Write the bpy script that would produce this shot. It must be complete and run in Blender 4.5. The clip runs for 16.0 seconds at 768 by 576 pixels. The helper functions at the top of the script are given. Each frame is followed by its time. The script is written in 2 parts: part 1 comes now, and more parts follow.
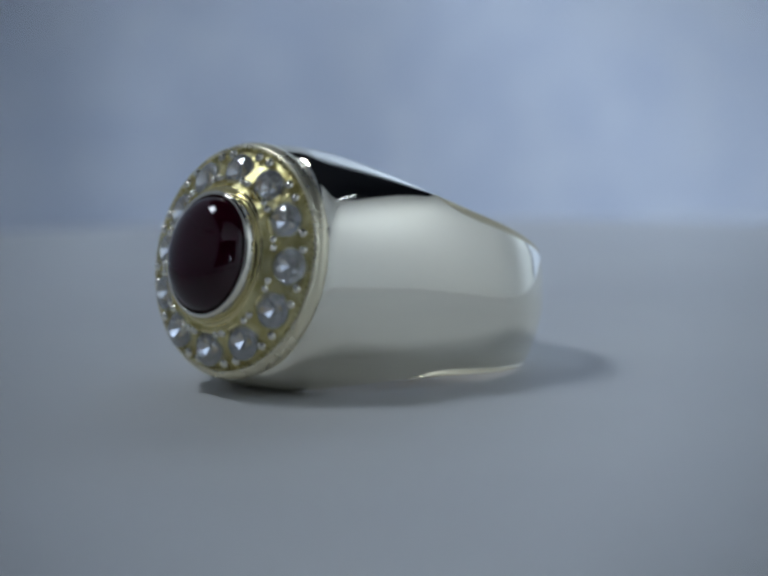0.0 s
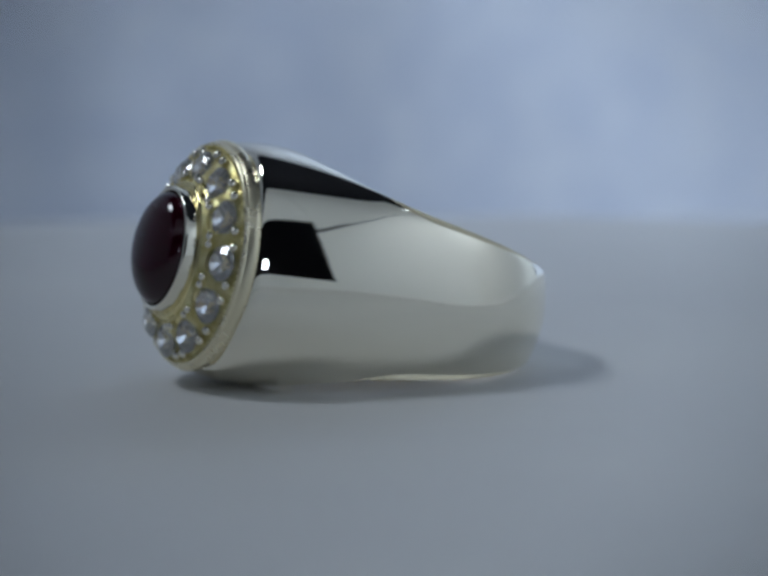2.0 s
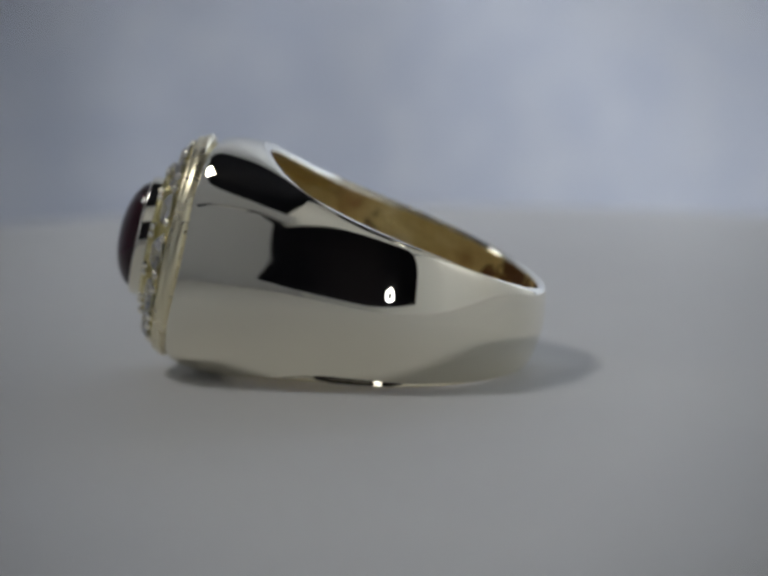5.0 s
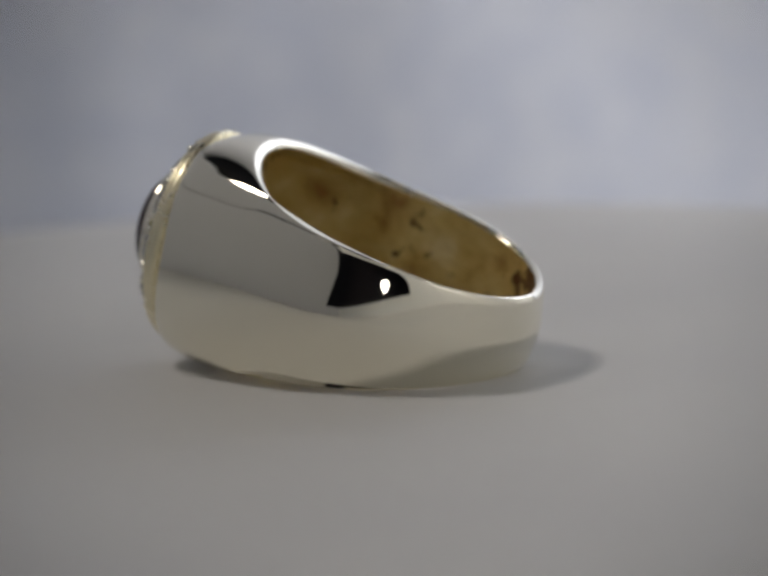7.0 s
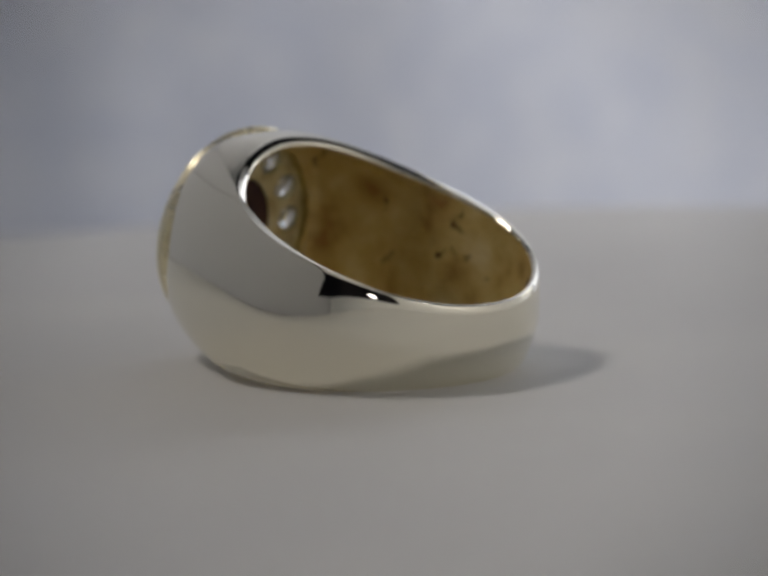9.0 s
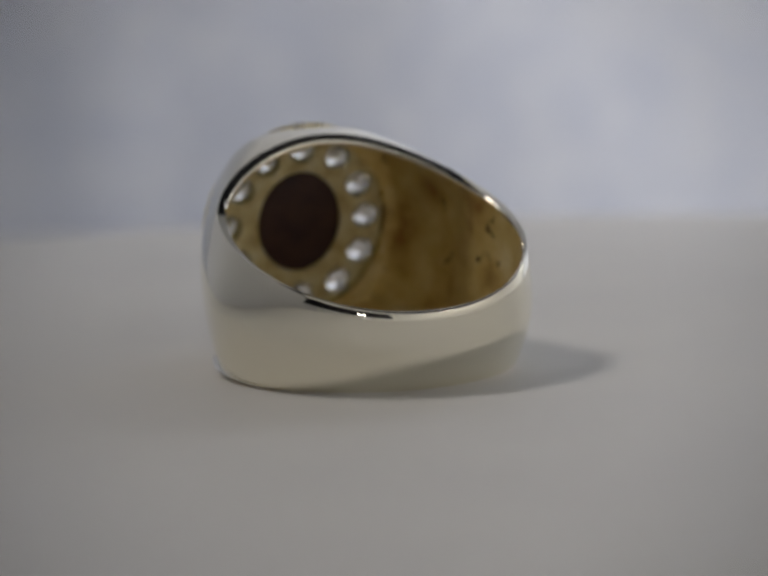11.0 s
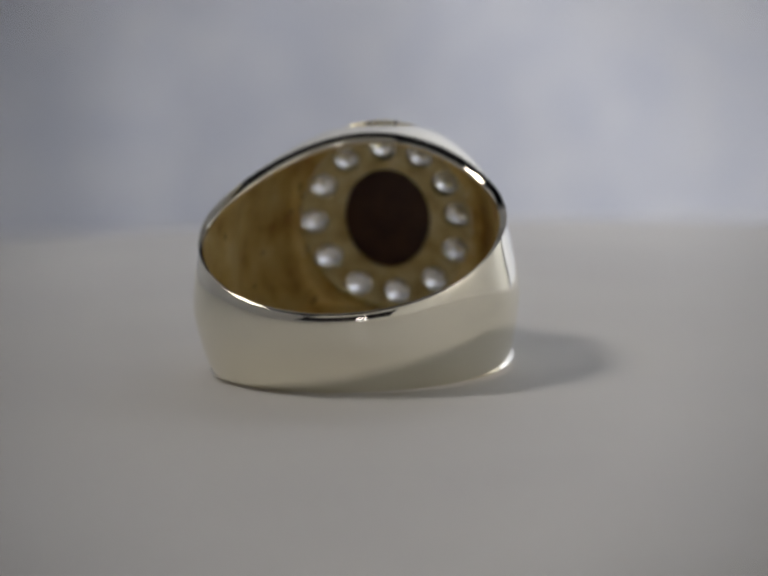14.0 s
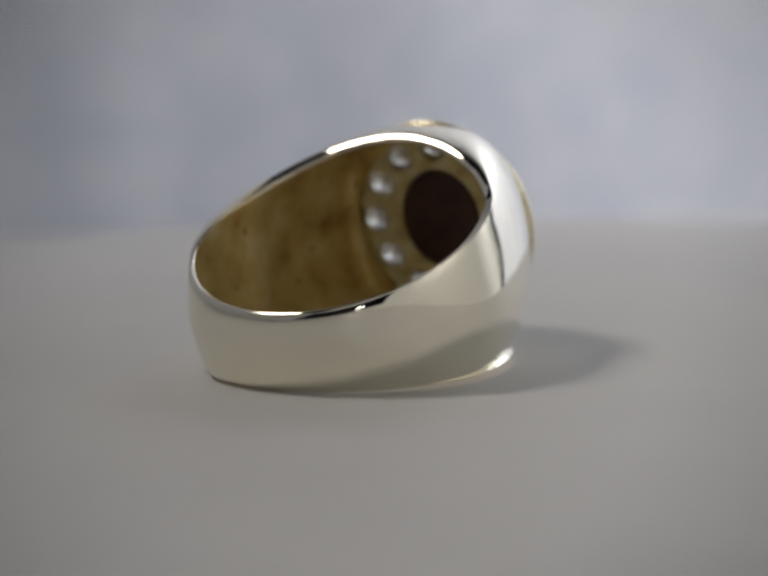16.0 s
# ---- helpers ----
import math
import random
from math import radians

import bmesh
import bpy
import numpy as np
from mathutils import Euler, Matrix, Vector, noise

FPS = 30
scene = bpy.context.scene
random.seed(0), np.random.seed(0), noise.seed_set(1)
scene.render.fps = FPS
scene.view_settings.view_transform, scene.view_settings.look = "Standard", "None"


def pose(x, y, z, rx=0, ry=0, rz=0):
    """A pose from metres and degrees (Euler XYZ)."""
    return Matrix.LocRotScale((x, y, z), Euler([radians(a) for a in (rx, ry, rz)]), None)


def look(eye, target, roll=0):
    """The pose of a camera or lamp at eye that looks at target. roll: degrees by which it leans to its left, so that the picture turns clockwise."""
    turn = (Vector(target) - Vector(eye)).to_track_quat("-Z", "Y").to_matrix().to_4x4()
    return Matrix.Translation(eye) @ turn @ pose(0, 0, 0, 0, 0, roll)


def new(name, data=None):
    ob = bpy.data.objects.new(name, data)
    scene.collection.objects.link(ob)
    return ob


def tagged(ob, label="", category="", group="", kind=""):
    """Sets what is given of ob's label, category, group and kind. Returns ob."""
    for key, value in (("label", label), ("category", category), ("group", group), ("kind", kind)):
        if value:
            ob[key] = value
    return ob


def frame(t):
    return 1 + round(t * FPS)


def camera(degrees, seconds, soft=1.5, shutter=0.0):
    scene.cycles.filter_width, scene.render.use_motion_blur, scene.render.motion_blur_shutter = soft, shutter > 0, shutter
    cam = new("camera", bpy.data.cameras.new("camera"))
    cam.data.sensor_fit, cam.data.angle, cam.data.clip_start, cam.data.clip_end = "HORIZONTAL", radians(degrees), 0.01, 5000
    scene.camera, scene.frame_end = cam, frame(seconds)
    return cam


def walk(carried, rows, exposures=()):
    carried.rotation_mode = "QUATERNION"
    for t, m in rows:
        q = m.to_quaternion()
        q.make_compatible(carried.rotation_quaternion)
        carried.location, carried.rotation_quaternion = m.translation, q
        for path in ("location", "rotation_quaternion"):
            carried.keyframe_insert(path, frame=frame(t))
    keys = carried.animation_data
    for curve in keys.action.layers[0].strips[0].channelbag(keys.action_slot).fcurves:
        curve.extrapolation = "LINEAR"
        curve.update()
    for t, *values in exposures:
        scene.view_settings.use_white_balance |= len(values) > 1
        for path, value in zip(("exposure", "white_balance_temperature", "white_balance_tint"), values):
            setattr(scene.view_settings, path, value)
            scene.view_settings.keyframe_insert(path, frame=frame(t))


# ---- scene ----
MM = 0.001

# ---- camera and its stand ----
cam = camera(17.82, 16.0, 3.5)
EYE = (0.0, -161.88 * MM, 27.76 * MM)
YAW, PITCH = radians(0.458), radians(7.921)
AIM = (EYE[0] + math.sin(YAW) * math.cos(PITCH), EYE[1] + math.cos(YAW) * math.cos(PITCH), EYE[2] - math.sin(PITCH))
cam.data.dof.use_dof = True
cam.data.dof.focus_distance = 0.153
cam.data.dof.aperture_fstop = 34.0
STAND = look(EYE, AIM, -1.389)
walk(cam, [(0.0, STAND), (16.0, STAND)],
     exposures=[(0.0, 0.0, 5300, 8), (4.0, 0.0, 5730, 8.8), (5.2, 0.05, 6300, 12), (6.3, 0.1, 6700, 14), (9.0, 0.1, 6700, 14), (12.0, 0.17, 6750, 14), (16.0, 0.17, 6750, 14)])

# ---- light ----
world = bpy.data.worlds.new("dim_room")
world.use_nodes = True
world.node_tree.nodes["Background"].inputs[0].default_value = (0.5, 0.6, 0.8, 1)
world.node_tree.nodes["Background"].inputs[1].default_value = 0.03
scene.world = world


def area_lamp(name, eye, target, sx, sy, watts, colour):
    data = bpy.data.lights.new(name, "AREA")
    data.shape, data.size, data.size_y = "RECTANGLE", sx * MM, sy * MM
    data.energy, data.color = watts, colour
    ob = new(name, data)
    ob.matrix_world = look([c * MM for c in eye], [c * MM for c in target])
    return ob


area_lamp("key_lamp", (-150, 18, 250), (0, 0, 5), 66, 54, 0.182, (1.0, 0.96, 0.87))
# added fill, unseen: brightens the backdrop alone, most at its right
area_lamp("backdrop_fill", (152, 126, 140), (138, 206, 96), 90, 50, 0.185, (0.93, 0.97, 1.0))
# added, no known source: puts a soft bright spot on the right wall
area_lamp("right_wall_fill", (130, -70, 150), (218, -80, 60), 40, 40, 0.06, (1.0, 0.99, 0.96))


# ---- materials ----
def material(name, base, rough=0.5, metal=0.0, **more):
    m = bpy.data.materials.new(name)
    m.use_nodes = True
    b = m.node_tree.nodes["Principled BSDF"]
    b.inputs["Base Color"].default_value = (*base, 1)
    b.inputs["Roughness"].default_value = rough
    b.inputs["Metallic"].default_value = metal
    for key, value in more.items():
        b.inputs[key.replace("_", " ")].default_value = value
    return m


def blotch(m, colours, size, socket="Base Color", detail=6.0, low=0.35, high=0.65):
    """Noise of that size in millimetres, from one colour to the next."""
    nodes, links = m.node_tree.nodes, m.node_tree.links
    co, no, ramp = nodes.new("ShaderNodeTexCoord"), nodes.new("ShaderNodeTexNoise"), nodes.new("ShaderNodeValToRGB")
    no.inputs["Scale"].default_value, no.inputs["Detail"].default_value = 1 / (size * MM), detail
    links.new(co.outputs["Object"], no.inputs["Vector"])
    links.new(no.outputs["Fac"], ramp.inputs["Fac"])
    el = ramp.color_ramp.elements
    el[0].position, el[1].position = low, high
    el[0].color, el[1].color = (*colours[0], 1), (*colours[-1], 1)
    for i, c in enumerate(colours[1:-1]):
        el.new(low + (high - low) * (i + 1) / (len(colours) - 1)).color = (*c, 1)
    links.new(ramp.outputs["Color"], nodes["Principled BSDF"].inputs[socket])
    return m


def relief(m, size, depth, detail=4.0):
    nodes, links = m.node_tree.nodes, m.node_tree.links
    co, no, bump = nodes.new("ShaderNodeTexCoord"), nodes.new("ShaderNodeTexNoise"), nodes.new("ShaderNodeBump")
    no.inputs["Scale"].default_value, no.inputs["Detail"].default_value = 1 / (size * MM), detail
    bump.inputs["Distance"].default_value = depth * MM
    links.new(co.outputs["Object"], no.inputs["Vector"])
    links.new(no.outputs["Fac"], bump.inputs["Height"])
    links.new(bump.outputs["Normal"], nodes["Principled BSDF"].inputs["Normal"])
    return m


GOLD = material("polished_pale_gold", (0.91, 0.87, 0.735), 0.03, 1.0)
blotch(GOLD, [(0.025, 0.025, 0.025), (0.06, 0.06, 0.06)], 3.0, "Roughness", 5.0, 0.3, 0.7)
relief(GOLD, 2.2, 0.004, 2.0)
SOFT = material("satin_pale_gold", (0.90, 0.83, 0.6), 0.2, 0.92)
blotch(SOFT, [(0.22, 0.22, 0.22), (0.36, 0.36, 0.36)], 1.5, "Roughness", 3.0, 0.25, 0.75)
SATIN = material("satin_yellow_gold", (0.78, 0.66, 0.3), 0.3, 0.88)
blotch(SATIN, [(0.58, 0.5, 0.19), (0.82, 0.75, 0.4)], 0.9)
relief(SATIN, 0.5, 0.12)
CAST = material("rough_cast_gold", (0.5, 0.4, 0.16), 0.42, 0.55)
blotch(CAST, [(0.47, 0.28, 0.1), (0.72, 0.55, 0.22), (0.8, 0.65, 0.29), (0.92, 0.8, 0.5)], 3.0, "Base Color", 5.0, 0.3, 0.72)
relief(CAST, 0.9, 0.16, 4.0)


def pits(m, size, dark, ends):
    """Pits of burnt casting, thick on the stretch of the band away from the head and sparse elsewhere."""
    nodes, links = m.node_tree.nodes, m.node_tree.links
    co, no, cut, along, mix = (nodes.new("ShaderNode" + k) for k in ("TexCoord", "TexNoise", "MapRange", "MapRange", "MixRGB"))
    xyz, thick = nodes.new("ShaderNodeSeparateXYZ"), nodes.new("ShaderNodeMath")
    no.inputs["Scale"].default_value, no.inputs["Detail"].default_value, no.inputs["Distortion"].default_value = 1 / (size * MM), 3.0, 0.6
    links.new(co.outputs["Object"], no.inputs["Vector"])
    links.new(co.outputs["Object"], xyz.inputs[0])
    links.new(xyz.outputs[0], along.inputs[0])
    for k, value in zip((1, 2, 3, 4), (ends[0] * MM, ends[1] * MM, 0.19, -0.06)):
        along.inputs[k].default_value = value
    links.new(no.outputs["Fac"], thick.inputs[0])
    links.new(along.outputs[0], thick.inputs[1])
    links.new(thick.outputs[0], cut.inputs[0])
    for k, value in zip((1, 2, 3, 4), (0.6, 0.66, 0.0, 1.0)):
        cut.inputs[k].default_value = value
    b = nodes["Principled BSDF"]
    links.new(cut.outputs[0], mix.inputs[0])
    links.new(b.inputs["Base Color"].links[0].from_socket, mix.inputs[1])
    mix.inputs[2].default_value = (*dark, 1)
    links.new(mix.outputs[0], b.inputs["Base Color"])


pits(CAST, 1.7, (0.16, 0.075, 0.03), (-7.6, -3.5))
PLATE = material("dull_cast_plate", (0.5, 0.42, 0.2), 0.5, 0.35)
blotch(PLATE, [(0.66, 0.54, 0.26), (0.82, 0.73, 0.42), (0.92, 0.86, 0.6)], 1.3)
relief(PLATE, 0.7, 0.15)
YELLOW = material("polished_yellow_gold", (0.86, 0.75, 0.38), 0.13, 1.0)
relief(YELLOW, 0.6, 0.05)
BACK = material("matt_red_brown_stone", (0.055, 0.025, 0.024), 0.6)
blotch(BACK, [(0.045, 0.018, 0.02), (0.072, 0.034, 0.028)], 1.6)
RED = material("deep_red_stone", (0.024, 0.0012, 0.006), 0.07, 0.0, IOR=1.5)
CLEAR = material("clear_white_stone", (0.985, 0.98, 0.955), 0.02, 0.0, IOR=2.1, Transmission_Weight=0.78)
CARD = material("white_card", (0.72, 0.72, 0.70), 0.6)
blotch(CARD, [(0.70, 0.70, 0.69), (0.74, 0.74, 0.72)], 25)
PAPER = material("pale_blue_paper", (0.76, 0.80, 0.89), 0.8)
blotch(PAPER, [(0.715, 0.755, 0.865), (0.805, 0.835, 0.915)], 8, "Base Color", 3.0)
WHITE = material("white_board", (0.78, 0.78, 0.76), 0.7)
GREY = material("pale_grey_board", (0.58, 0.58, 0.6), 0.7)
# the dark of the unlit room, given as colour
DARK = material("unlit_room_dark", (0.05, 0.042, 0.052), 0.9)
NIGHT = material("unlit_room_black", (0.018, 0.018, 0.026), 0.9)
BLACK = material("black_plastic", (0.02, 0.02, 0.022), 0.35)
LED = material("white_led", (1, 1, 1), 0.3, 0.0, Emission_Color=(0.95, 0.97, 1.0, 1), Emission_Strength=11.0)


# ---- building ----
def finish(name, bm, mats, parent=None, label="", smooth=True, sharp=35):
    mesh = bpy.data.meshes.new(name)
    bm.normal_update()
    bm.to_mesh(mesh)
    bm.free()
    for m in mats if isinstance(mats, (list, tuple)) else [mats]:
        mesh.materials.append(m)
    if smooth:
        mesh.shade_smooth()
        mesh.set_sharp_from_angle(angle=radians(sharp))
    ob = new(name, mesh)
    if parent:
        ob.parent = parent
    if label:
        ob["label"] = label
    return ob


def loft(rings, closed=True, cap_first=False, cap_last=False):
    """A skin over rings of points (mm), all of the same count."""
    bm = bmesh.new()
    rows = [[bm.verts.new([c * MM for c in p]) for p in ring] for ring in rings]
    n = len(rows[0])
    for a, b in zip(rows, rows[1:]):
        for i in range(n if closed else n - 1):
            j = (i + 1) % n
            bm.faces.new((a[i], a[j], b[j], b[i]))
    if cap_first:
        bm.faces.new(rows[0][::-1])
    if cap_last:
        bm.faces.new(rows[-1])
    bmesh.ops.recalc_face_normals(bm, faces=bm.faces)
    return bm


def box(x0, x1, y0, y1, z0, z1, bevel=0.6):
    bm = bmesh.new()
    bmesh.ops.create_cube(bm, size=1)
    for v in bm.verts:
        v.co = Vector(((x0, x1)[v.co.x > 0], (y0, y1)[v.co.y > 0], (z0, z1)[v.co.z > 0])) * MM
    if bevel:
        bmesh.ops.bevel(bm, geom=bm.edges[:], offset=bevel * MM, segments=2, affect="EDGES")
    return bm


def smoothstep(a, b, x):
    x = min(1.0, max(0.0, (x - a) / (b - a)))
    return x * x * (3 - 2 * x)


# ---- the box round the ring ----
def structure(name, bm, mat, label):
    ob = finish(name, bm, mat, smooth=False)
    return tagged(ob, label, name.split("_")[0], kind="structure")


def backdrop_sheet():
    rings = []
    for i in range(81):
        x = -240 + 443 * i / 80
        row = []
        for j in range(25):
            z = -14 + 315 * j / 24
            y = 205 + 3.0 * noise.noise((x * 0.025, z * 0.006, 1.7)) + 0.8 * noise.noise((x * 0.09, z * 0.012, 5.1))
            row.append((x, y, z))
        rings.append(row)
    bm = loft(rings, closed=False)
    bmesh.ops.solidify(bm, geom=bm.faces[:], thickness=0.4 * MM)
    return finish("backdrop", bm, PAPER)


tagged(backdrop_sheet(), "pale blue paper backdrop standing behind the turntable", "backdrop", kind="structure")
structure("floor", box(-260, 260, -420, 212, -20, -14), WHITE, "white board under the turntable")


def board_left():
    """A board on edge, raised towards the backdrop to shade its left, with a seam that gapes towards the camera."""
    low = [(-166, -14), (203, -14), (203, 60), (-20, 67), (-51, 75.5), (-84, 100), (-118, 114), (-142, 104), (-140, 48), (-116, 14), (-166, 12)]
    high = [(-166, 119), (-118, 120), (-84, 107), (-51, 81), (-20, 69), (203, 60.1), (203, 175), (72, 175), (40, 142), (-166, 142)]
    bm = loft([[(x, y, z) for y, z in low] for x in (-104, -100)], cap_first=True, cap_last=True)
    extra = loft([[(x, y, z) for y, z in high] for x in (-104, -100)], cap_first=True, cap_last=True)
    return joined(bm, extra)


def joined(bm, *others):
    for other in others:
        mesh = bpy.data.meshes.new("joined")
        other.to_mesh(mesh)
        other.free()
        bm.from_mesh(mesh)
        bpy.data.meshes.remove(mesh)
    return bm


def sheet_right():
    """A sheet that bends from beside the camera opening round to the right of the turntable, with a folded seam."""
    path = [(90, -167), (115, -167)]
    path += [(118 + 100 * math.sin(radians(a)), -67 - 100 * math.cos(radians(a))) for a in range(3, 91, 3)]
    path += [(218, -20), (218, 60), (218, 140), (218, 208)]
    edge = [(-14, 54), (12, 54), (50, 56), (91, 58)]
    lower, upper, fold, gone = [[(x, -167, z) for z, x in edge]], [[(59, -167, z) for z in (97, 175, 245, 315)]], [], 0.0
    for (x, y), (px, py) in zip(path, [(59, -167)] + path):
        gone += math.hypot(x - px, y - py)
        seam, gap = 93 + min(112.0, 0.74 * gone), max(0.004, 1 - gone / 190)
        top = seam - 2.4 * gap
        lower.append([(x, y, -14 + (top + 14) * k / 3) for k in range(4)])
        high = 315 - 100 * smoothstep(60, 200, gone)
        upper.append([(x, y, seam + 4.0 * gap + (high - seam - 4.0 * gap) * k / 3) for k in range(4)])
        if gap > 0.25:
            fold.append([(x - 0.01 * (x - 100), y + 0.4, seam + d * gap) for d in (0.6, 3.2)])
    sheets = [loft(rows, closed=False) for rows in (lower, upper)]
    fold = loft(fold, closed=False)
    for bm in (*sheets, fold):
        bmesh.ops.solidify(bm, geom=bm.faces[:], thickness=-0.8 * MM)
    return joined(*sheets, fold)


structure("wall_left", board_left(), GREY, "pale grey board wall beside the turntable")
tagged(finish("wall_right", sheet_right(), WHITE), "bent white card wall beside the turntable", "wall", kind="structure")
structure("wall_side", box(-254, -250, -172, 210, -14, 150), WHITE, "white board wall left of the box")
structure("wall_front_left", box(-250, -165, -172, -167, -14, 215), WHITE, "white board at the far corner of the box")
structure("wall_front_top", box(-108, 59, -172, -167, 118, 318), WHITE, "white board above the camera opening")
structure("wall_front_sill", box(-165, 54, -172, -167, -14, 12), WHITE, "white board below the camera opening")
# dark panels added to stand for the unlit room behind and overhead
structure("wall_room", box(-420, 420, -420, -414, -14, 360), DARK, "dark panel put in for the unlit room behind the camera")
structure("ceiling", box(-420, 420, -420, 300, 350, 356), NIGHT, "dark panel put in for the unlit room above the box")


# ---- turntable ----
def turntable():
    base = new("turntable")
    tagged(base, "white card covered round turntable, slowly turning", "turntable")
    rings = []
    n = 180
    for r, z in [(0.01, 0), (12, 0), (25, 0), (40, 0), (55, 0), (70, 0), (80, 0), (86, 0), (88.2, -0.1), (88.6, -0.5), (88.6, -2.5), (88, -3), (60, -3), (0.01, -3)]:
        ring = []
        for k in range(n):
            a = 2 * math.pi * k / n
            off = (math.degrees(a) - WARP + 180) % 360 - 180
            warp = smoothstep(30, 88, r) * 1.7 * math.exp(-(off / 40) ** 2)
            ring.append((r * math.cos(a), r * math.sin(a), z + warp))
        rings.append(ring)
    finish("disc", loft(rings), CARD, base)
    foot = [[(r * math.cos(2 * math.pi * k / 48), r * math.sin(2 * math.pi * k / 48), z) for k in range(48)] for r, z in
            [(0.01, -14), (55, -14), (55, -13), (40, -5), (30, -3), (0.01, -3)]]
    finish("foot", loft(foot), BLACK, base, "black plastic foot")
    return base


WARP = 280.0


# ---- ring ----
ALPHA, W0, RIM, ROLL = radians(14.05), 5.205, 9.75, -0.3
UB = 14.0
BEHIND = 0.957
COEF = (-0.039, 0.616, 0.977, 0.003, 1.650, 4.651)


def oval(r_s, r_w, u, n=96):
    return [(u, r_s * math.cos(2 * math.pi * k / n), r_w * math.sin(2 * math.pi * k / n)) for k in range(n)]


def half_width(th):
    """Half the width of the band by its angle from the head: wide there, scalloped towards the back."""
    c, w = math.cos(th), 0.0
    for k in COEF:
        w = w * c + k
    return w


def hull(th, w):
    """Outline of a slice of the band across the finger axis: round behind, flanks that run to the oval of the head."""
    rc, flank = 10.8, 40.0
    k = flank - rc
    s = 6.95 * max(0.0, 1 - (abs(w) / 7.9) ** 2.5) ** 0.4
    d = math.hypot(UB, s)
    meet = math.atan2(s, UB) + math.acos((rc - (d * d - rc * rc) / (2 * k)) / d)
    if th >= meet:
        return rc
    along = -k * math.cos(th - meet)
    r = along + math.sqrt(along * along - k * k + flank * flank)
    c = math.cos(th)
    if c > 0.05:
        r = (r ** -60 + (UB * 1.005 / c) ** -60) ** (-1 / 60)
    return r


def outer(th, v):
    th = abs((th + math.pi) % (2 * math.pi) - math.pi)
    wide, rim = half_width(th), 10.08 + 0.28 * (1 - smoothstep(0.9, 1.9, th))
    share = 0.25 + 0.75 * smoothstep(0.1, 1.75, th)

    def crown(w):
        return hull(th, w) - share * 0.097 * math.hypot(w, 0.25) ** 1.45

    edge = 18 - 8 * smoothstep(0.12, 0.6, th)
    drop = max(0.2, crown(wide) - rim)
    r = crown(v * wide) - drop * (1 - math.sqrt(max(0.0, 1 - abs(v) ** edge)))
    return r, v * (wide + 0.01 * max(0.0, r - 10.8))


def inner(th, v):
    t = abs((th + math.pi) % (2 * math.pi) - math.pi)
    hollow = (1 - smoothstep(0.85, 1.25, t)) * (1 - smoothstep(0.8, 0.93, abs(v)))
    rim = RIM + 0.05 * (1 - smoothstep(0.5, 1.6, t))
    wall = max(rim, min(outer(th, v)[0] - 0.35, 15.0))
    lip = (0.3 + 0.26 * (1 - smoothstep(0.9, 1.9, t))) * (1 - math.sqrt(1 - smoothstep(0.92, 1.0, abs(v)) ** 2))
    return rim + (wall - rim) * hollow + lip, v * half_width(th)


def under_plate(p):
    return p[0] > 11.0 and math.hypot(p[1] / 0.975, p[2] / 1.03) < 6.45


def band(parent):
    rings = []
    nt, nv = 400, 81
    vs = [math.sin(math.pi / 2 * (-1 + 2 * k / (nv - 1))) for k in range(nv)]
    for i in range(nt):
        th = 2 * math.pi * i / nt
        loop = []
        for v in vs:
            r, w = outer(th, v)
            loop.append((r * math.cos(th), r * math.sin(th), w))
        for v in vs[::-1]:
            r, w = inner(th, v)
            loop.append((r * math.cos(th), r * math.sin(th), w))
        rings.append([(u if u > 0 else u * BEHIND, side, w) for u, side, w in loop])
    n = 2 * nv
    points = [p for loop in rings for p in loop]
    faces, slots = [], []
    for i in range(nt):
        for k in range(n):
            j, m = (i + 1) % nt, (k + 1) % n
            face = (i * n + k, j * n + k, j * n + m, i * n + m)
            if all(under_plate(points[q]) for q in face):
                continue
            faces.append(face)
            slots.append(0 if k < nv or k == n - 1 or abs(vs[n - 1 - k]) > 0.925 else 1)
    mesh = bpy.data.meshes.new("band")
    mesh.from_pydata([Vector(p) * MM for p in points], [], faces)
    mesh.polygons.foreach_set("material_index", slots)
    for m in (GOLD, CAST):
        mesh.materials.append(m)
    bm = bmesh.new()
    bm.from_mesh(mesh)
    bmesh.ops.delete(bm, geom=[v for v in bm.verts if not v.link_faces], context="VERTS")
    bmesh.ops.recalc_face_normals(bm, faces=bm.faces)
    bm.to_mesh(mesh)
    bm.free()
    mesh.shade_smooth()
    mesh.set_sharp_from_angle(angle=radians(50))
    ob = new("band", mesh)
    ob.parent = parent
    ob["label"] = "polished pale gold band, rough cast inside"
    return ob


def stone_axis(k):
    """Front and rear of the bore of a stone, in mm."""
    a = radians(-90 + 30 * k + 2.0)
    ds, dw = STONE_DS[k], STONE_DW[k]
    return (Vector((15.3, -5.36 * math.cos(a) + ds, 5.48 * math.sin(a) + dw)),
            Vector((14.43, -5.155 * math.cos(a) + ds, 5.38 * math.sin(a) + dw)))


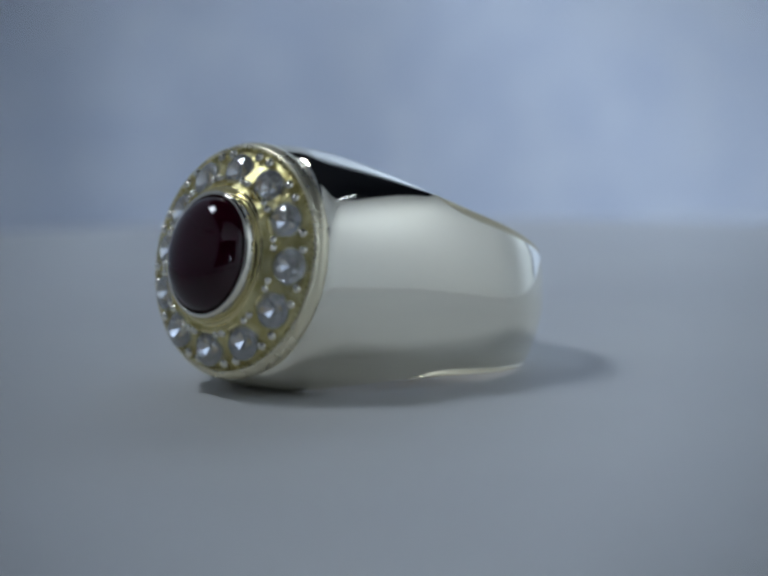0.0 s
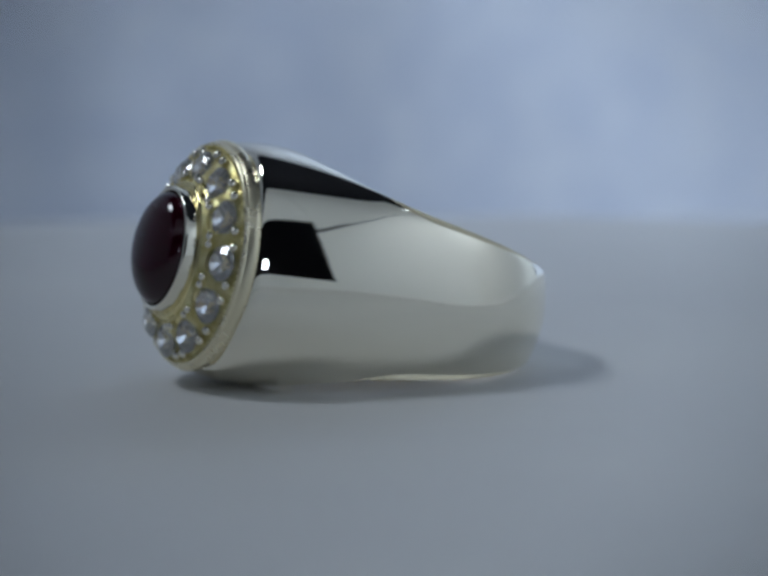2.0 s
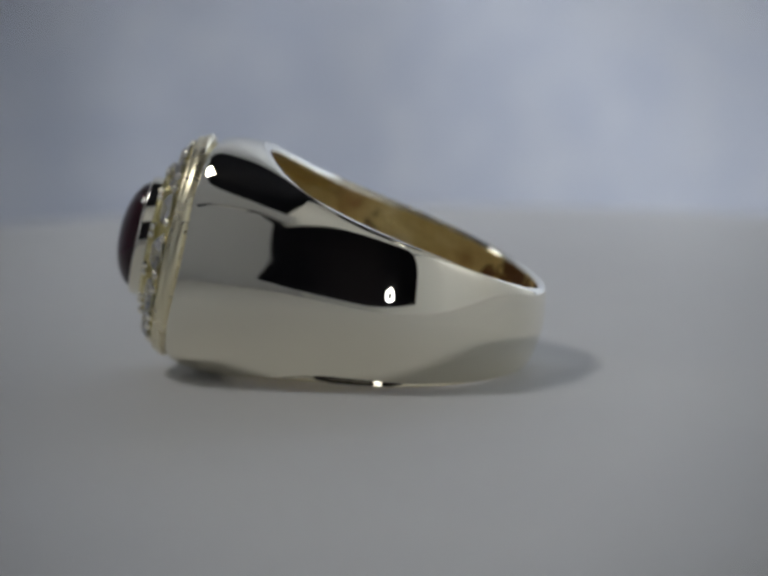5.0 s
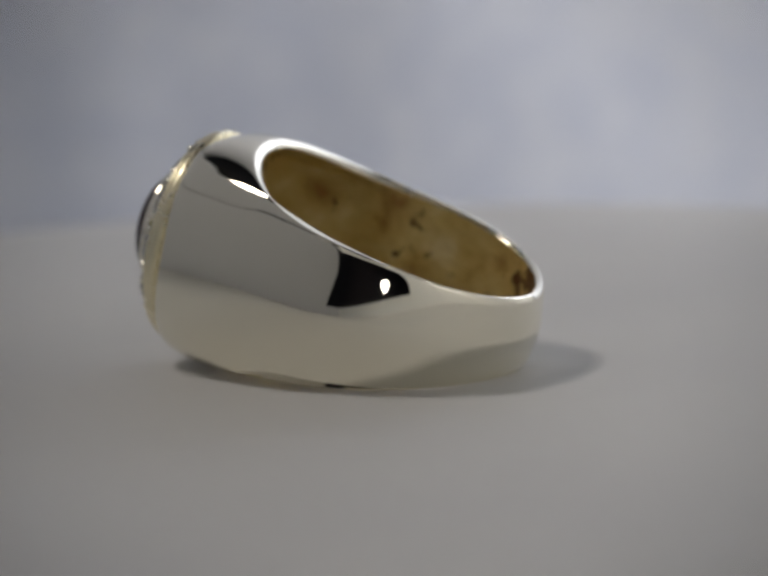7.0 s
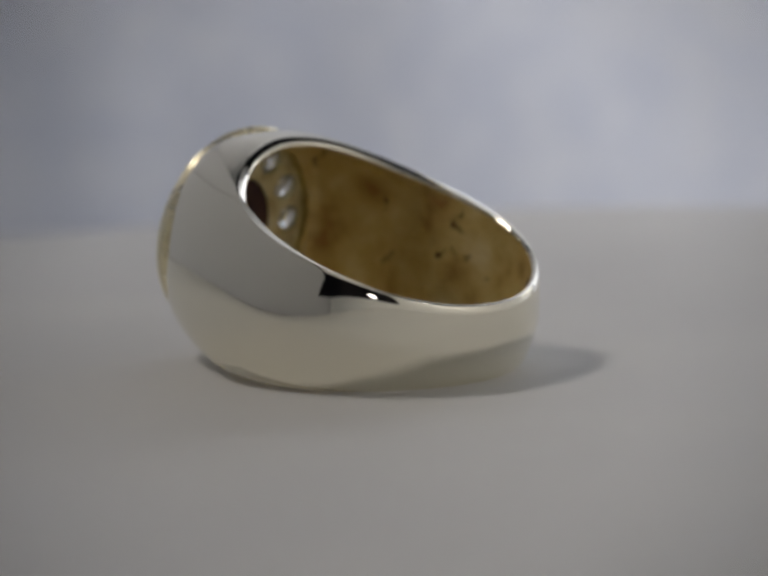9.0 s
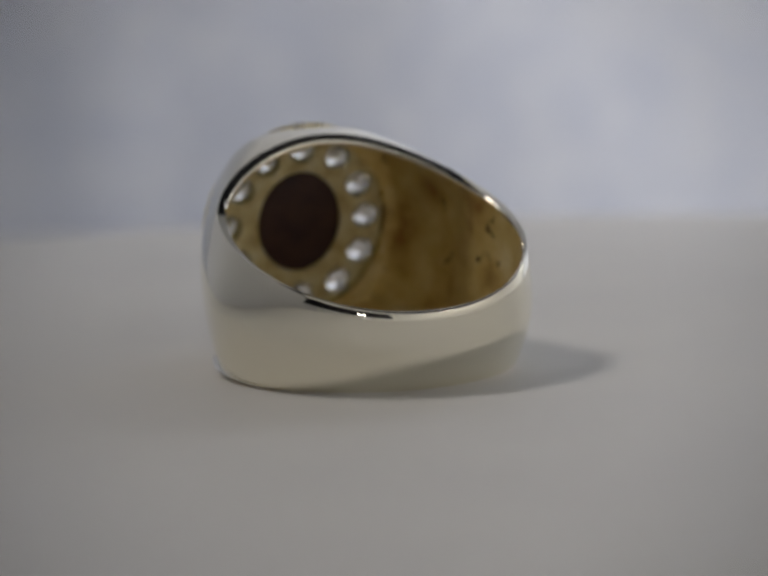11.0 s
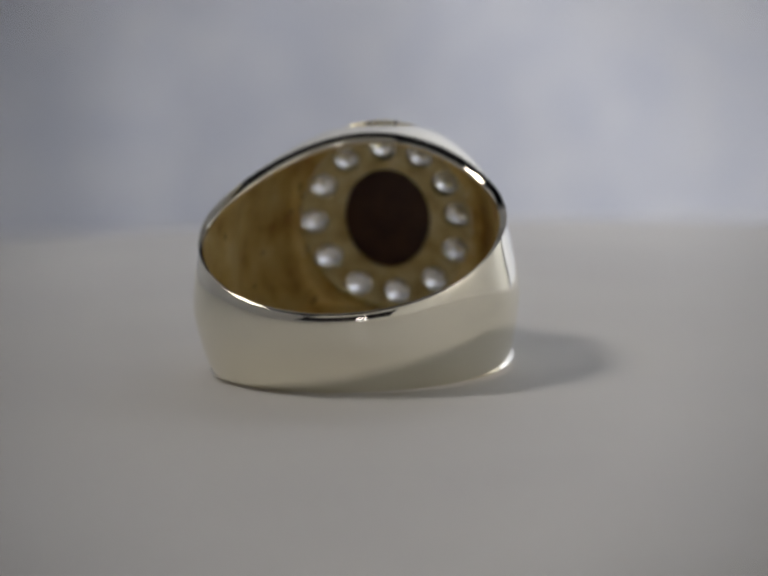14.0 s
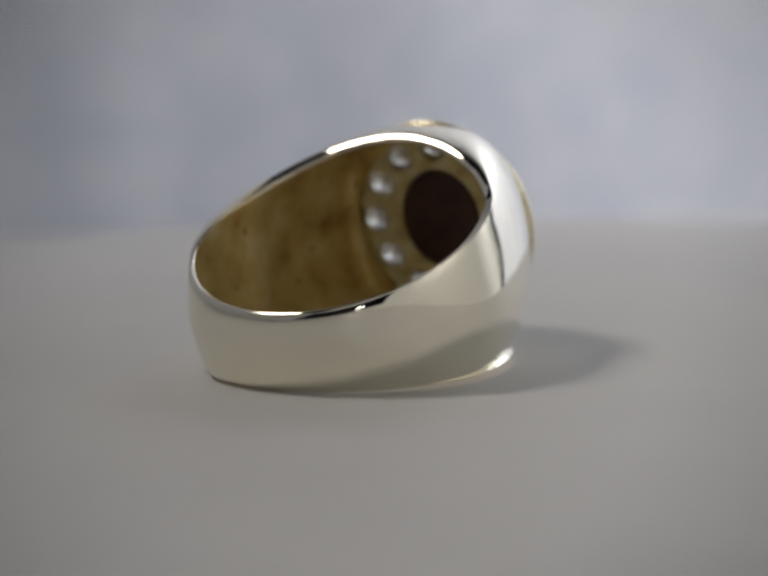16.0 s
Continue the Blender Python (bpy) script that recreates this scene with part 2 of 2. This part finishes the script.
def plate(parent):
    """The domed plate that holds the stones, bored through for each of them."""
    rs = (7.0, 6.6, 6.1, 5.5, 5.0, 4.6, 4.2)
    prof = [(r * 0.975, r * 1.005, pave_height(r)) for r in rs] + [(3.08, 3.74, 16.15), (3.08, 3.74, 14.43), (4.5, 4.75, 14.40), (5.9, 6.2, 14.38), (6.15, 6.45, 14.28), (6.35, 6.66, 14.02), (6.42, 6.74, 13.62), (6.7, 7.0, 13.6), (6.8, 7.1, 14.3)]
    prof.append(prof[0])
    bm = loft([oval(a, b, u) for a, b, u in prof])
    bmesh.ops.remove_doubles(bm, verts=bm.verts[:], dist=1e-7)
    bmesh.ops.recalc_face_normals(bm, faces=bm.faces)
    bmesh.ops.scale(bm, vec=(1000, 1000, 1000), verts=bm.verts[:])
    body, bores = bpy.data.meshes.new("plate"), bpy.data.meshes.new("bores")
    for f in bm.faces:
        f.material_index = 1 if f.normal.x < -0.7 else 0
    bm.to_mesh(body)
    bm.free()
    cut = bmesh.new()
    for k in range(12):
        front, rear = stone_axis(k)
        way = (front - rear).normalized()
        m = Matrix.Translation((front + rear) / 2) @ way.to_track_quat("Z", "Y").to_matrix().to_4x4()
        bmesh.ops.create_cone(cut, cap_ends=True, segments=28, radius1=0.88, radius2=1.12, depth=3.2, matrix=m)
    cut.to_mesh(bores)
    cut.free()
    for m in (SATIN, PLATE):
        body.materials.append(m)
    a, b = new("plate", body), new("bores", bores)
    mod = a.modifiers.new("bore", "BOOLEAN")
    mod.operation, mod.solver, mod.object = "DIFFERENCE", "EXACT", b
    bpy.context.view_layer.update()
    done = bpy.data.meshes.new_from_object(a.evaluated_get(bpy.context.evaluated_depsgraph_get()))
    a.modifiers.clear()
    a.data = done
    bpy.data.objects.remove(b)
    done.transform(Matrix.Scale(MM, 4))
    done.shade_smooth()
    done.set_sharp_from_angle(angle=radians(30))
    a.parent = parent
    a["label"] = "yellow gold plate bored for the stones"
    return a


STONE_DS = (-0.178, -0.364, -0.131, 0.186, 0.112, -0.168, -0.192, -0.113, -0.156, 0.078, 0.036, -0.036)
STONE_DW = (-0.198, -0.09, 0.068, -0.001, -0.263, -0.121, -0.068, -0.091, 0.01, 0.05, 0.034, -0.187)


def stone_mesh():
    """A round brilliant, its girdle at z = 0, table up."""
    bm = bmesh.new()
    def ring(r, z, n, turn=0.0):
        return [bm.verts.new((r * MM * math.cos(2 * math.pi * (k + turn) / n), r * MM * math.sin(2 * math.pi * (k + turn) / n), z * MM)) for k in range(n)]
    table, star = ring(0.68, 0.44, 8), ring(0.97, 0.27, 8, 0.5)
    g0, g1 = ring(1.24, 0.04, 16), ring(1.24, -0.05, 16)
    low = ring(0.62, -0.62, 8, 0.5)
    tip = bm.verts.new((0, 0, -1.0 * MM))
    bm.faces.new(table)
    for k in range(8):
        j = (k + 1) % 8
        bm.faces.new((table[k], star[k], table[j]))
        bm.faces.new((star[k - 1], g0[2 * k], star[k], table[k]))
        bm.faces.new((star[k], g0[2 * k], g0[2 * k + 1]))
        bm.faces.new((star[k], g0[2 * k + 1], g0[(2 * k + 2) % 16]))
        bm.faces.new((low[k], g1[2 * k + 1], g1[2 * k]))
        bm.faces.new((low[k], g1[(2 * k + 2) % 16], g1[2 * k + 1]))
        bm.faces.new((low[k], low[j], g1[(2 * k + 2) % 16]))
        bm.faces.new((low[j], low[k], tip))
    for k in range(16):
        j = (k + 1) % 16
        bm.faces.new((g0[k], g1[k], g1[j], g0[j]))
    bmesh.ops.recalc_face_normals(bm, faces=bm.faces)
    mesh = bpy.data.meshes.new("stone")
    bm.to_mesh(mesh)
    bm.free()
    mesh.materials.append(CLEAR)
    return mesh


def bead_mesh(r):
    bm = bmesh.new()
    bmesh.ops.create_icosphere(bm, subdivisions=2, radius=r * MM)
    mesh = bpy.data.meshes.new("bead")
    bm.to_mesh(mesh)
    bm.free()
    mesh.shade_smooth()
    mesh.materials.append(GOLD)
    return mesh


def pave_height(r):
    return float(np.interp(r, [4.2, 4.6, 5.5, 6.6, 7.0], [16.15, 15.9, 15.33, 14.7, 14.35]))


def signet_ring():
    base = new("ring")
    tagged(base, "polished pale gold signet ring with dark red cabochon", "ring")
    band(base)
    # flange: a rounded rim in front, a groove and a plain band behind it
    prof = [(6.8, 13.66), (7.3, 13.68), (7.46, 13.76), (7.5, 13.92), (7.47, 14.08), (7.39, 14.24), (7.3, 14.36), (7.25, 14.41),
            (7.27, 14.48), (7.25, 14.58), (7.17, 14.67), (7.06, 14.69), (6.97, 14.62), (6.88, 14.42), (6.85, 14.2)]
    finish("flange", loft([oval(r * 0.975, r * 1.005, u) for r, u in prof]), SOFT, base, "satin grooved rim", sharp=60)
    plate(base)
    prof = [(1.24, 15.4), (1.22, 15.7), (1.13, 15.85), (1.0, 15.87), (0.9, 15.78), (0.84, 15.84), (0.8, 16.12), (0.7, 16.24), (0.52, 16.22), (0.4, 16.12), (0.2, 16.1)]
    finish("step", loft([oval(3.2 + d, 3.66 + d, u) for d, u in prof]), YELLOW, base, "polished yellow gold lower step", sharp=60)
    prof = [(0.4, 15.9), (0.37, 16.3), (0.34, 16.86), (0.29, 17.0), (0.18, 17.06), (0.06, 17.0), (-0.03, 16.7)]
    finish("collar", loft([oval(3.2 + d, 3.66 + d, u) for d, u in prof]), GOLD, base, "polished collar round the red stone", sharp=60)
    rings = [oval(2.85, 3.5, 14.3), oval(2.98, 3.62, 14.36), oval(3.02, 3.64, 14.5), oval(3.04, 3.6, 16.4), oval(3.17, 3.63, 16.72)]
    for k in range(1, 16):
        a = math.pi / 2 * k / 16
        rings.append(oval(3.2 * math.cos(a) ** 0.96, 3.66 * math.cos(a) ** 0.96, 16.75 + 1.8 * math.sin(a)))
    bm = loft(rings, cap_first=True, cap_last=True)
    for f in bm.faces:
        f.material_index = 1 if f.calc_center_median().x < 14.45 * MM else 0
    finish("cabochon", bm, [RED, BACK], base, "dark red oval cabochon", sharp=40)
    shared = stone_mesh()
    for k in range(12):
        front, rear = stone_axis(k)
        st = new("stone", shared)
        st.parent = base
        turn = (front - rear).to_track_quat("Z", "Y").to_matrix().to_4x4()
        st.matrix_basis = Matrix.Translation((front + (front - rear).normalized() * -0.08) * MM) @ turn @ pose(0, 0, 0, 0, 0, 37 * k)
    big, small = bead_mesh(0.33), bead_mesh(0.28)
    for k in range(12):
        for turn, r, mesh in ((10.5, 6.45, big), (19.5, 6.45, big), (12, 4.82, small), (18, 4.82, small)):
            a = radians(-90 + 30 * k + 2.0 + turn)
            b = new("bead", mesh)
            b.parent = base
            b.location = Vector((pave_height(r) + 0.17, -r * 0.975 * math.cos(a), r * 1.02 * math.sin(a))) * MM
    # fine beading on the front edge of the flange
    bm = bmesh.new()
    for k in range(110):
        a = 2 * math.pi * k / 110
        m = Matrix.Translation(Vector((14.63, 6.92 * 0.975 * math.cos(a), 6.92 * 1.005 * math.sin(a))) * MM)
        bmesh.ops.create_icosphere(bm, subdivisions=1, radius=0.15 * MM, matrix=m)
    tagged(finish("beading", bm, SATIN, base, "fine beaded edge", sharp=180), kind="stuff")
    return base


# ---- ring of small lamps round the lens ----
def ring_light():
    base = new("ring_light")
    tagged(base, "black ring of small white lamps round the lens", "ring light")
    n = 64
    prof = [(4.0, 0), (9.0, 0), (9.4, 0.4), (9.4, 4.6), (9, 5), (4.0, 5), (4.0, 0)]
    rings = [[(r * math.cos(2 * math.pi * k / n), r * math.sin(2 * math.pi * k / n), z) for k in range(n)] for r, z in prof]
    finish("housing", loft(rings), BLACK, base)
    for k in range(12):
        a = 2 * math.pi * (k + 0.5) / 12
        bm = bmesh.new()
        bmesh.ops.create_uvsphere(bm, u_segments=12, v_segments=8, radius=1.4 * MM)
        ob = finish("lamp", bm, LED, base, "small white lamp")
        ob.location = (6.4 * MM * math.cos(a), 6.4 * MM * math.sin(a), 0)
    base.matrix_world = STAND @ pose(0, 0, -0.001)
    return base


# Unseen tube, added before the lens to darken the picture corners.
def vignette_tube():
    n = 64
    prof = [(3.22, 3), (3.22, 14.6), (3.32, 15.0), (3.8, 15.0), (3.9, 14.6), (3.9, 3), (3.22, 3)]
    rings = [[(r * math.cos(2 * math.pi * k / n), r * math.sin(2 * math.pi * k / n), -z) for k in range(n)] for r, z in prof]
    ob = finish("vignette_tube", loft(rings), BLACK)
    tagged(ob, "added matt black tube inside the ring of lamps, darkens picture corners", "lens")
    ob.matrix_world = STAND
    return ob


table = turntable()
jewel = signet_ring()
ring_light()
vignette_tube()

# ---- movement ----
TURN = [(0.0, 227.4), (0.5, 222.7), (1.0, 217.8), (1.5, 212.6), (2.0, 207.8), (2.5, 202.8), (3.0, 198.1), (3.5, 193.4), (4.0, 188.1),
        (6.5, 161.6), (7.0, 156.4), (7.5, 151.2), (8.0, 146.0), (8.5, 140.9), (9.0, 135.6), (11.3, 107.2), (11.5, 105.2), (12.0, 100.2), (12.5, 95.2),
        (13.0, 90.4), (13.5, 85.4), (14.0, 80.5), (14.5, 76.3), (15.0, 71.0), (15.5, 66.4), (16.0, 61.4)]


def motions():
    lift = W0 * math.cos(ALPHA)
    set_down = pose(-1.818 * MM, 0.263 * MM, lift * MM) @ pose(0, 0, 0, 0, -math.degrees(ALPHA), 0) @ pose(0, 0, 0, ROLL, 0, 0)
    walk(jewel, [(t, pose(0, 0, 0, 0, 0, a) @ set_down) for t, a in TURN])
    walk(table, [(t, pose(0, 0, 0, 0, 0, a)) for t, a in TURN])


motions()
